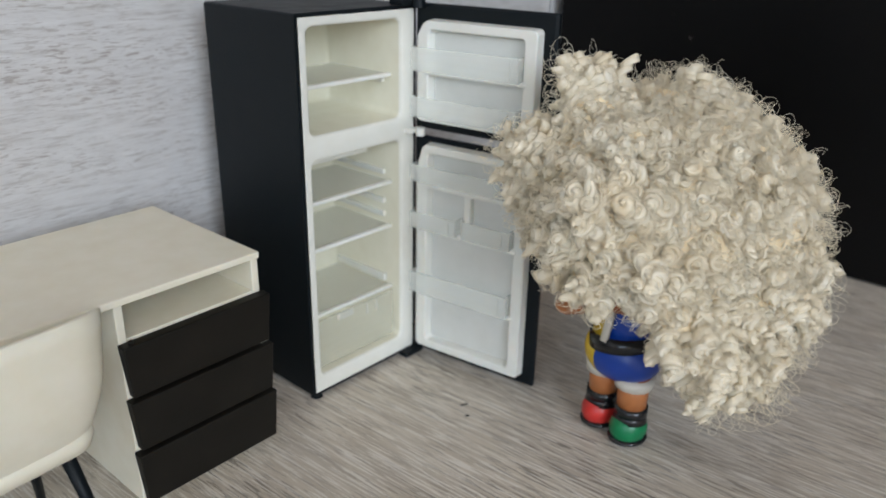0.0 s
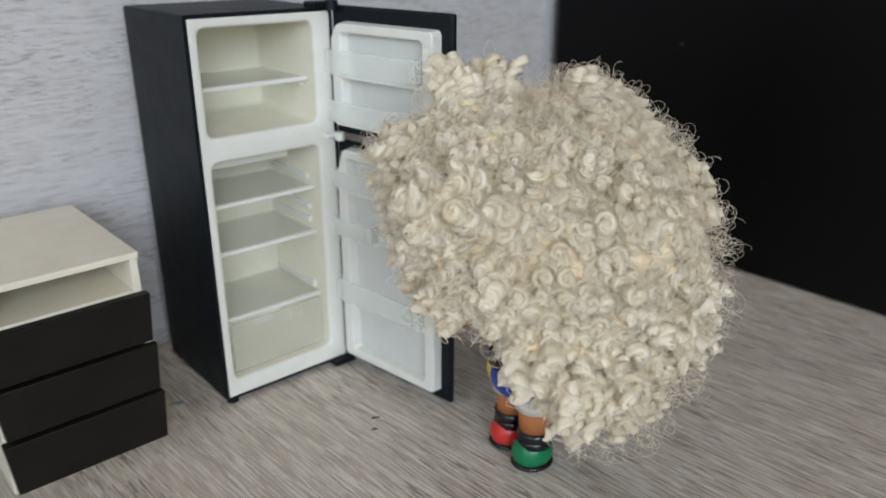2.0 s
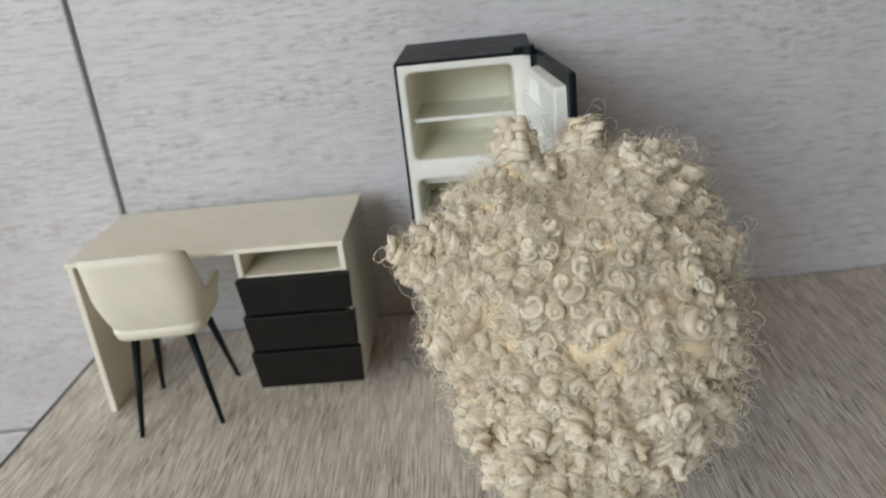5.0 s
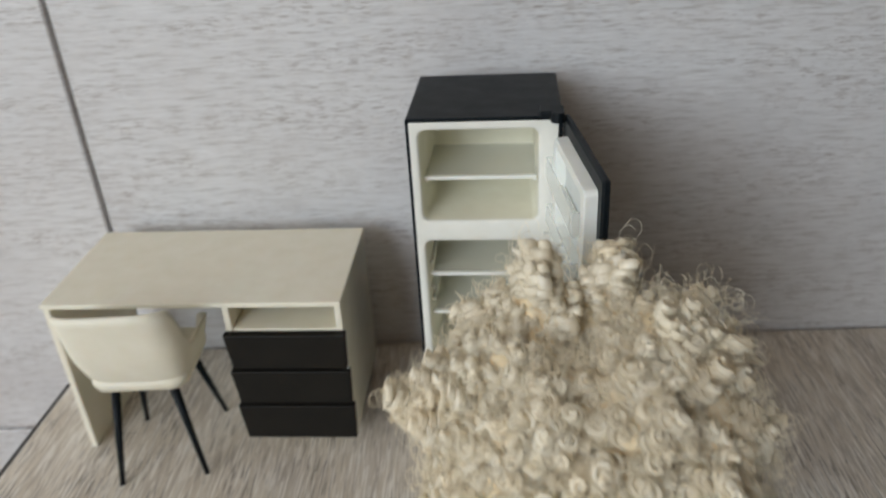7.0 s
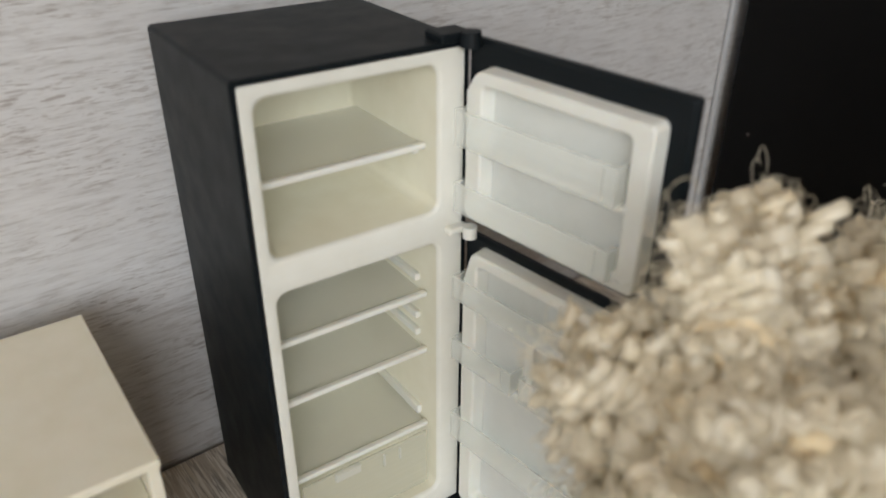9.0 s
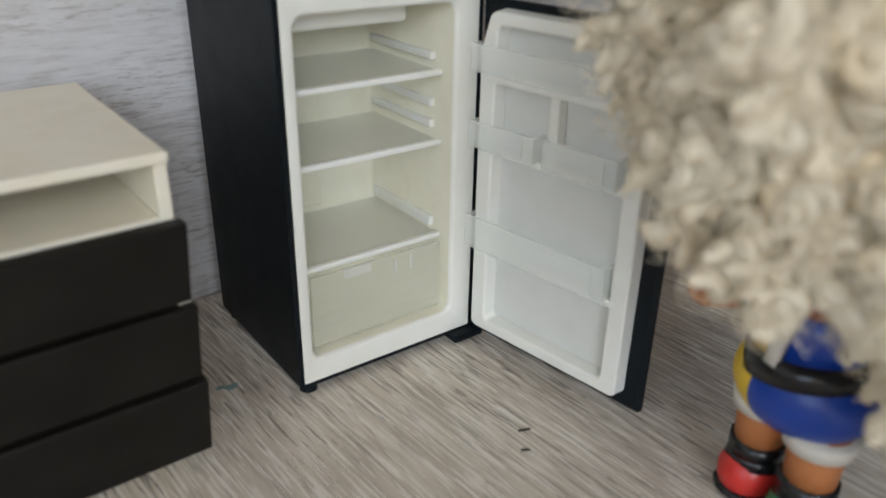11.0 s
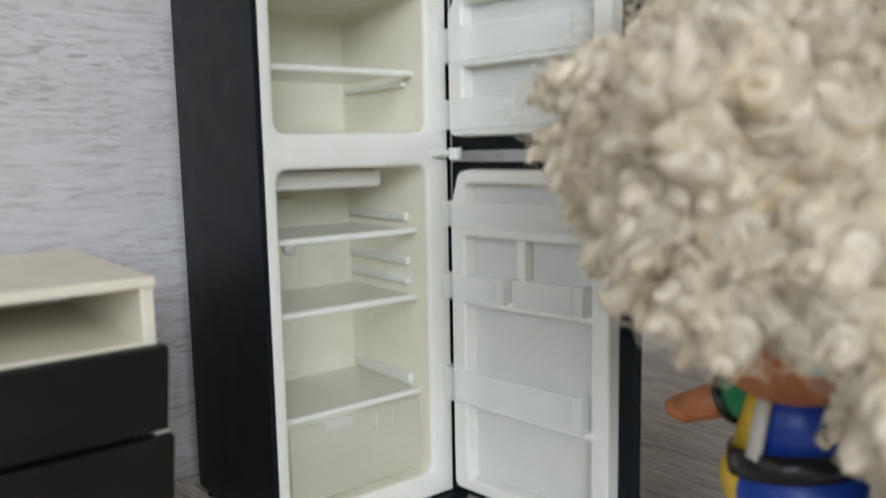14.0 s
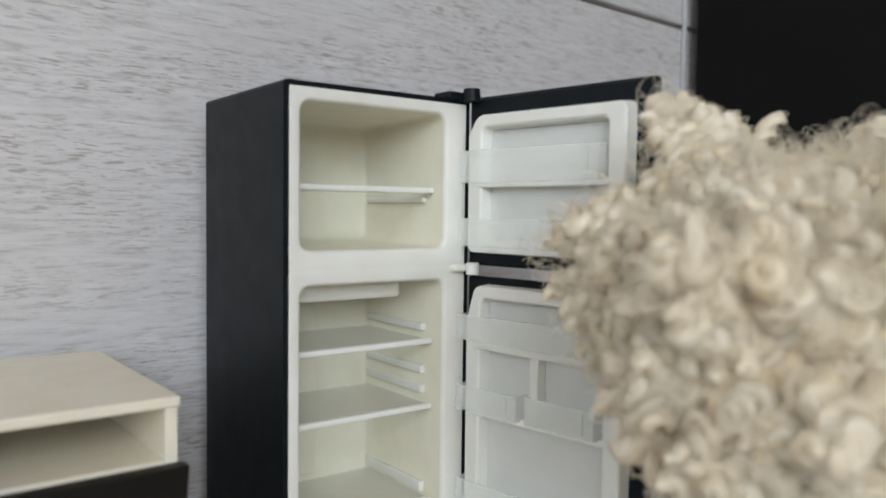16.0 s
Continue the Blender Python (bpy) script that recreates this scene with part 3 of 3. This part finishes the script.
# ---- doll ----
def make_doll():
    """One mesh: painted vinyl body and a ball of corkscrew curls."""
    rng = np.random.default_rng(5)
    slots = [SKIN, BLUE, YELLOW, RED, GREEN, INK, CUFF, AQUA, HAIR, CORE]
    bm = bmesh.new()
    # local axes: -x is the front, +y the doll's right side
    for y, shoe in ((0.0080, 3), (-0.0080, 4)):
        ball(bm, (0.0002, y, 0.0066), (0.0086, 0.0076, 0.0072), shoe)
        ball(bm, (0.0002, y, 0.0022), (0.0089, 0.0079, 0.0022), 5)
        tube(bm, (0.0005, y, 0.0100), (0.0006, y, 0.0130), 0.0072, 0.0064, 5, 20)
        tube(bm, (0.0006, y, 0.0128), (0.0006, y, 0.0164), 0.0069, 0.0068, 5, 24)
        tube(bm, (0.0006, y, 0.014), (0.0004, y * 0.98, 0.030), 0.0059, 0.0068, 0, 20)
        tube(bm, (0.0004, y * 0.98, 0.0255), (0.0004, y * 0.98, 0.0300), 0.0079, 0.0086, 6, 20)
    made = bmesh.ops.create_uvsphere(bm, u_segments=32, v_segments=22, radius=1.0)["verts"]
    bmesh.ops.transform(bm, matrix=Matrix.LocRotScale((0.0015, 0, 0.0370), None, (0.0150, 0.0172, 0.0118)), verts=made)
    for f in {f for v in made for f in v.link_faces}:
        f.material_index = 2 if f.calc_center_median().y > 0.0025 else 1
    made = bmesh.ops.create_cone(bm, cap_ends=True, segments=32, radius1=0.0136, radius2=0.0088, depth=0.018)["verts"]
    bmesh.ops.transform(bm, matrix=Matrix.LocRotScale((0.0005, 0, 0.0525), None, (0.92, 1.02, 1.0)), verts=made)
    for f in {f for v in made for f in v.link_faces}:
        f.material_index = 2 if f.calc_center_median().y > 0.0025 else 1
    tube(bm, (0.0005, -0.0004, 0.0410), (0.0005, 0.0004, 0.0462), 0.0144, 0.0139, 5, 32)
    made = bmesh.ops.create_cube(bm, size=1.0)["verts"]
    bmesh.ops.transform(bm, matrix=Matrix.LocRotScale((-0.0112, -0.0008, 0.0520), Euler((0, radians(14), 0)), (0.0016, 0.0032, 0.0135)), verts=made)
    for f in {f for v in made for f in v.link_faces}:
        f.material_index = 6
    for s, sleeve in ((1, 4), (-1, 3)):
        ball(bm, (0.0 if s > 0 else 0.0040, s * (0.0112 if s > 0 else 0.0080), 0.0545), (0.0070, 0.0082 if s > 0 else 0.0050, 0.0070), sleeve)
        if s < 0:
            continue
        tube(bm, (-0.0012, s * 0.0168, 0.0522), (-0.0017, s * 0.0181, 0.0515), 0.0064, 0.0058, 5, 20)
        hand = Vector((-0.0056, 0.0285, 0.0468))
        tube(bm, (-0.0012, s * 0.0165, 0.0524), hand, 0.0046, 0.0036, 0, 16)
        ball(bm, hand, (0.0036, 0.0050, 0.0030), 0, 14, 10)
    tube(bm, (0, 0, 0.058), (0, 0, 0.066), 0.0075, 0.0070, 0, 20)
    ball(bm, (-0.0010, -0.0005, 0.0795), (0.0235, 0.0240, 0.0240), 0)
    ball(bm, (-0.0152, -0.0165, 0.0705), (0.0038, 0.0048, 0.0030), 7, 14, 10)
    bmesh.ops.recalc_face_normals(bm, faces=bm.faces)
    m = bpy.data.meshes.new("body")
    bm.to_mesh(m)
    bm.free()
    turn = Matrix.Rotation(radians(-15), 4, "Z")
    m.transform(pose(0.3082, 0.1874, 0.0) @ turn @ Matrix.Diagonal((1.0, 1.0, 1.06, 1)))
    bv = np.array([v.co[:] for v in m.vertices], dtype=np.float32)
    bf = [tuple(p.vertices) for p in m.polygons]
    bi = [p.material_index for p in m.polygons]
    bpy.data.meshes.remove(m)

    # hair: directions over the sphere, with an uneven length and a few longer tufts
    centre = np.array((0.3004, 0.1748, 0.1022))
    broad = (((-0.69, 0.20, 0.69), 0.0078), ((-0.30, 0.41, 0.86), -0.0011), ((0.0, -0.1, 1.0), -0.0020), ((0.51, 0.30, 0.81), 0.0085), ((0.75, -0.10, 0.65), 0.0072),
             ((0.20, -0.95, 0.25), 0.0019), ((0.70, -0.70, 0.10), 0.0075), ((-0.49, 0.81, 0.32), 0.0125), ((-0.99, 0.10, -0.10), 0.0065), ((-0.75, -0.30, -0.60), 0.0047),
             ((-0.40, -0.50, -0.76), 0.0185), ((0.05, -0.75, -0.66), 0.0165), ((0.61, -0.61, -0.51), 0.0130), ((0.30, -0.60, 0.75), 0.0019), ((0.93, 0.21, 0.31), 0.0044))
    spikes = (((-0.21, 0.52, 0.83), 0.026, 0.15), ((-0.92, 0.03, 0.37), 0.014, 0.13), ((-0.45, 0.80, 0.40), 0.008, 0.16), ((0.20, 0.60, 0.78), 0.022, 0.12), ((0.63, 0.48, 0.62), 0.012, 0.14), ((-0.14, 0.24, 0.96), -0.013, 0.18), ((0.02, 0.42, 0.91), -0.008, 0.12))
    tufts = [(t, more, 0.38) for t, more in broad] + list(spikes)

    def length(d):
        r = np.full(len(d), 0.0435)
        for t, more, wide in tufts:
            t = np.array(t) / np.linalg.norm(t)
            r = r + more * np.exp(-((1 - d @ t) / (wide * wide)))
        # clumps part from one another
        lump = np.array([noise.noise(Vector(q) * 3.1) + 0.6 * noise.noise(Vector(q) * 6.3) for q in d])
        r = r * (1 + 0.085 * lump)
        # the front hangs no lower than the chin, the back reaches to the hips
        front = d[:, 0] * -0.655 + d[:, 1] * 0.755
        low = 0.0530 + 0.0300 * np.tanh(4.5 * (front + 0.06))
        # parted in front, so that the chin shows
        side = d[:, 0] * 0.755 + d[:, 1] * 0.655
        low = low + 0.026 * np.exp(-(side / 0.24) ** 2) * np.clip(front * 5 + 0.6, 0, 1)
        most = np.maximum(centre[2] - low, 0.010) / np.clip(-d[:, 2], 0.05, 1)
        return np.where(d[:, 2] < -0.05, np.minimum(r, most), r)

    def sphere(count):
        i = np.arange(count) + 0.5
        z = 1 - 2 * i / count
        a = i * 2.399963
        d = np.stack((np.sqrt(1 - z * z) * np.cos(a), np.sqrt(1 - z * z) * np.sin(a), z), 1)
        d = d + rng.normal(0, 0.035, d.shape)
        return d / np.linalg.norm(d, axis=1, keepdims=True)

    def frames(d):
        up = np.where(np.abs(d[:, 2:3]) < 0.9, np.array((0, 0, 1.0)), np.array((1.0, 0, 0)))
        u = np.cross(d, up)
        u /= np.linalg.norm(u, axis=1, keepdims=True)
        return u, np.cross(d, u)

    verts, quads = [bv], []
    base = len(bv)

    def sweep(paths, radii, sides, flute=0.0):
        """Tubes along many paths at once: paths (n, k, 3), radii (n, k)."""
        nonlocal base
        n_, k, _ = paths.shape
        tan = np.gradient(paths, axis=1)
        tan /= np.linalg.norm(tan, axis=2, keepdims=True) + 1e-9
        ref = np.array((0.31, 0.57, 0.76))
        a = np.cross(tan, ref)
        a /= np.linalg.norm(a, axis=2, keepdims=True) + 1e-9
        b = np.cross(tan, a)
        ang = np.arange(sides) * 2 * np.pi / sides
        groove = (1 + flute * np.where(np.arange(sides) % 2, 1, -1))[:, None]
        ring = paths[:, :, None] + radii[:, :, None, None] * groove * (np.cos(ang)[:, None] * a[:, :, None] + np.sin(ang)[:, None] * b[:, :, None])
        verts.append(ring.reshape(-1, 3).astype(np.float32))
        idx = np.arange(n_ * k * sides).reshape(n_, k, sides)
        nxt = np.roll(idx, -1, axis=2)
        q = np.stack((idx[:, :-1], nxt[:, :-1], nxt[:, 1:], idx[:, 1:]), -1).reshape(-1, 4) + base
        quads.append(q)
        base += n_ * k * sides

    def ribbon(paths, a, b, radii):
        """Flat grooved bands: wide along a, thin along b."""
        nonlocal base
        n_, k, _ = paths.shape
        prof = np.array([(1.0, 0.0), (0.72, 0.40), (0.36, 0.35), (0.0, 0.50), (-0.40, 0.36), (-0.74, 0.42), (-0.95, -0.3), (0.0, -1.25)])
        ring = paths[:, :, None] + radii[:, :, None, None] * (prof[:, :1] * a[:, :, None] + prof[:, 1:] * b[:, :, None])
        verts.append(ring.reshape(-1, 3).astype(np.float32))
        idx = np.arange(n_ * k * 8).reshape(n_, k, 8)
        nxt = np.roll(idx, -1, axis=2)
        quads.append(np.stack((idx[:, :-1], nxt[:, :-1], nxt[:, 1:], idx[:, 1:]), -1).reshape(-1, 4) + base)
        base += n_ * k * 8

    # corkscrew locks, drawn together in clumps
    lead = np.array([t for t, more, _ in spikes if more > 0.008])
    lead /= np.linalg.norm(lead, axis=1, keepdims=True)
    clump = np.concatenate((lead, sphere(150)))
    stretch = np.concatenate((np.full(len(lead), 1.0), rng.uniform(0.90, 1.06, 150)))

    def locks(count, extra, k, long0, long1, turn0, turn1, wide0, wide1, thick, lo, hi, strands):
        """Ringlets: ribbons that wind round an axis, as many to the area where the hair is long."""
        thrown = sphere(int(count * 1.9))
        thrown = thrown[rng.random(len(thrown)) < (length(thrown) / 0.074) ** 2]
        more = np.repeat(lead, extra, axis=0)
        more = more + rng.normal(0, 0.07, more.shape)
        d = np.concatenate((thrown, more / np.linalg.norm(more, axis=1, keepdims=True)))
        count = len(d)
        near = np.argmax(d @ clump.T, axis=1)
        tip = d * 0.6 + clump[near] * 0.4
        tip /= np.linalg.norm(tip, axis=1, keepdims=True)
        u, v = frames(d)
        reach = length(d) * stretch[near] * rng.uniform(lo, hi, count)
        deep = reach - rng.uniform(long0, long1, count)
        s = np.linspace(0, 1, k)
        way = d[:, None] * (1 - s)[None, :, None] + tip[:, None] * s[None, :, None]
        lean = u * rng.normal(0, 0.0030, (count, 1)) + v * rng.normal(0, 0.0030, (count, 1)) + np.array((0, 0, -0.0015))
        axis = centre + way * (deep[:, None] + (reach - deep)[:, None] * s)[:, :, None] + lean[:, None] * (s ** 2)[None, :, None]
        turns = rng.uniform(turn0, turn1, count) * rng.choice((-1, 1), count)
        wide = rng.uniform(wide0, wide1, count)
        env = wide[:, None] * (0.85 + 0.3 * np.sin(np.pi * s)) * np.sqrt(np.clip(1 - (np.clip(s - 0.78, 0, 1) / 0.225) ** 2, 0.02, 1))
        ph = rng.uniform(0, 6.28, (count, 1)) + turns[:, None] * 2 * np.pi * s
        e = env * (1 + 0.2 * np.sin(9 * s + rng.uniform(0, 6.28, (count, 1))))
        path = axis + (e * np.cos(ph))[:, :, None] * u[:, None] + (e * np.sin(ph))[:, :, None] * v[:, None]
        # each ringlet is a flat, grooved ribbon of hair with loose strands along it
        tan = np.gradient(path, axis=1)
        tan /= np.linalg.norm(tan, axis=2, keepdims=True) + 1e-9
        b = np.cos(ph)[:, :, None] * u[:, None] + np.sin(ph)[:, :, None] * v[:, None]
        a = np.cross(tan, b)
        a /= np.linalg.norm(a, axis=2, keepdims=True) + 1e-9
        taper = np.clip((1.03 - s) / 0.10, 0.5, 1.0) * (0.85 + 0.15 * np.cos(7 * s + ph[:, :1]))
        full = thick * rng.uniform(0.75, 1.25, (count, 1)) * taper
        ribbon(path, a, b, full)
        # the windings close round a filled middle
        sweep(axis[:, ::3], (env * np.clip((1.0 - s) / 0.12, 0.05, 0.7))[:, ::3], 7)
        for j in range(strands):
            side = rng.uniform(-1.25, 1.25, (count, 1)) + 0.25 * np.sin(5 * s + j)
            line = path + a * (side * full)[:, :, None] + b * (full * rng.uniform(0.35, 1.05, (count, 1)) + 0.0010 * np.clip(s - 0.8, 0, 1) * rng.uniform(0, 5, (count, 1)))[:, :, None]
            sweep(line, np.full((count, k), 0.00011), 3)

    locks(980, 10, 40, 0.013, 0.018, 3.8, 5.4, 0.0019, 0.0031, 0.00185, 0.94, 1.01, 2)
    locks(1150, 10, 28, 0.007, 0.012, 2.2, 3.4, 0.0016, 0.0028, 0.00140, 0.93, 1.03, 2)

    def fibres(count, k, lo, hi, size0, size1, arc0, arc1, drift, thick):
        """Fine single hairs that curl in small loops near the surface."""
        d = sphere(count)
        u, v = frames(d)
        s = np.linspace(0, 1, k)
        reach = length(d) * rng.uniform(lo, hi, count)
        size = rng.uniform(size0, size1, count)
        arc = rng.uniform(arc0, arc1, count)[:, None] * s + rng.uniform(0, 6.28, (count, 1))
        w = rng.normal(0, 1, (count, 3))
        w /= np.linalg.norm(w, axis=1, keepdims=True)
        p = u * rng.normal(0, 1, (count, 1)) + v * rng.normal(0, 1, (count, 1))
        p /= np.linalg.norm(p, axis=1, keepdims=True)
        path = centre + d[:, None] * reach[:, None, None] + size[:, None, None] * (np.cos(arc)[:, :, None] * (d * 0.8 + w * 0.4)[:, None] + np.sin(arc)[:, :, None] * p[:, None]) + (d * 0.4 + w)[:, None] * (s * drift)[None, :, None]
        sweep(path, np.full((count, k), thick), 3)

    fibres(4300, 18, 0.95, 1.03, 0.0016, 0.0034, 4.0, 11.0, 0.0030, 0.00008)
    # dense core under the locks, its golden tone the scattered light of the creases
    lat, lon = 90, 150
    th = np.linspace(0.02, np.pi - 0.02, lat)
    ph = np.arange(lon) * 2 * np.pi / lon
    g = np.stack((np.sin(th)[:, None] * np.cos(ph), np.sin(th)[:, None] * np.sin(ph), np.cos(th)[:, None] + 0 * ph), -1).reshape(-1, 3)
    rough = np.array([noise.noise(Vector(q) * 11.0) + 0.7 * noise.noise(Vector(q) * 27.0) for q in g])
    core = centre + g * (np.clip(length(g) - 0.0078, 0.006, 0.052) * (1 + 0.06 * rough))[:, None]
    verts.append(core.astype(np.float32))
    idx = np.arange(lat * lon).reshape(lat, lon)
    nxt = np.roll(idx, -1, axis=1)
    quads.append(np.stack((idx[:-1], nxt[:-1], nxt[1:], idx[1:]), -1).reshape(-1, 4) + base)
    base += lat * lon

    data = bpy.data.meshes.new("doll")
    allv, allq = np.concatenate(verts), np.concatenate(quads)
    sizes = np.concatenate((np.array([len(f) for f in bf]), np.full(len(allq), 4)))
    loops = np.concatenate((np.array([i for f in bf for i in f]), allq.ravel()))
    data.vertices.add(len(allv))
    data.vertices.foreach_set("co", allv.ravel())
    data.loops.add(len(loops))
    data.loops.foreach_set("vertex_index", loops.astype(np.int32))
    data.polygons.add(len(sizes))
    data.polygons.foreach_set("loop_start", (np.cumsum(sizes) - sizes).astype(np.int32))
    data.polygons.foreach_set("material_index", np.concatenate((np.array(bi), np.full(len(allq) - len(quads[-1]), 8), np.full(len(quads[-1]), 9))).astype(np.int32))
    data.polygons.foreach_set("use_smooth", np.ones(len(sizes), dtype=bool))
    data.update(calc_edges=True)
    data.validate()
    for mat in slots:
        data.materials.append(mat)
    ob = new("doll", data)
    return tagged(ob, "small vinyl doll with huge cream curly hair and painted bright clothes", "doll")


make_doll()

# ---- wall tiles ----
JOINT_X, JOINT_Z, TILE_W, TILE_H, GAP = 0.0605, 0.2470, 0.62, 0.3095, 0.0026
bm = one_box(GAP / 2, TILE_W - GAP / 2, -0.0085, 0.0, GAP / 2, TILE_H - GAP / 2, bevel=0.0012)
tile_mesh = finish("tile", bm, TILE)
for i in range(-3, 4):
    for j in range(-4, 5):
        x, z = JOINT_X + i * TILE_W, JOINT_Z + j * TILE_H
        if x < -1.8 or x + TILE_W > 2.2 or z < -0.9 or z + TILE_H > 1.7:
            continue
        tile = new("tile", tile_mesh)
        tile.parent = wall
        tile.location = (x, WALL_Y + 0.0085, z)
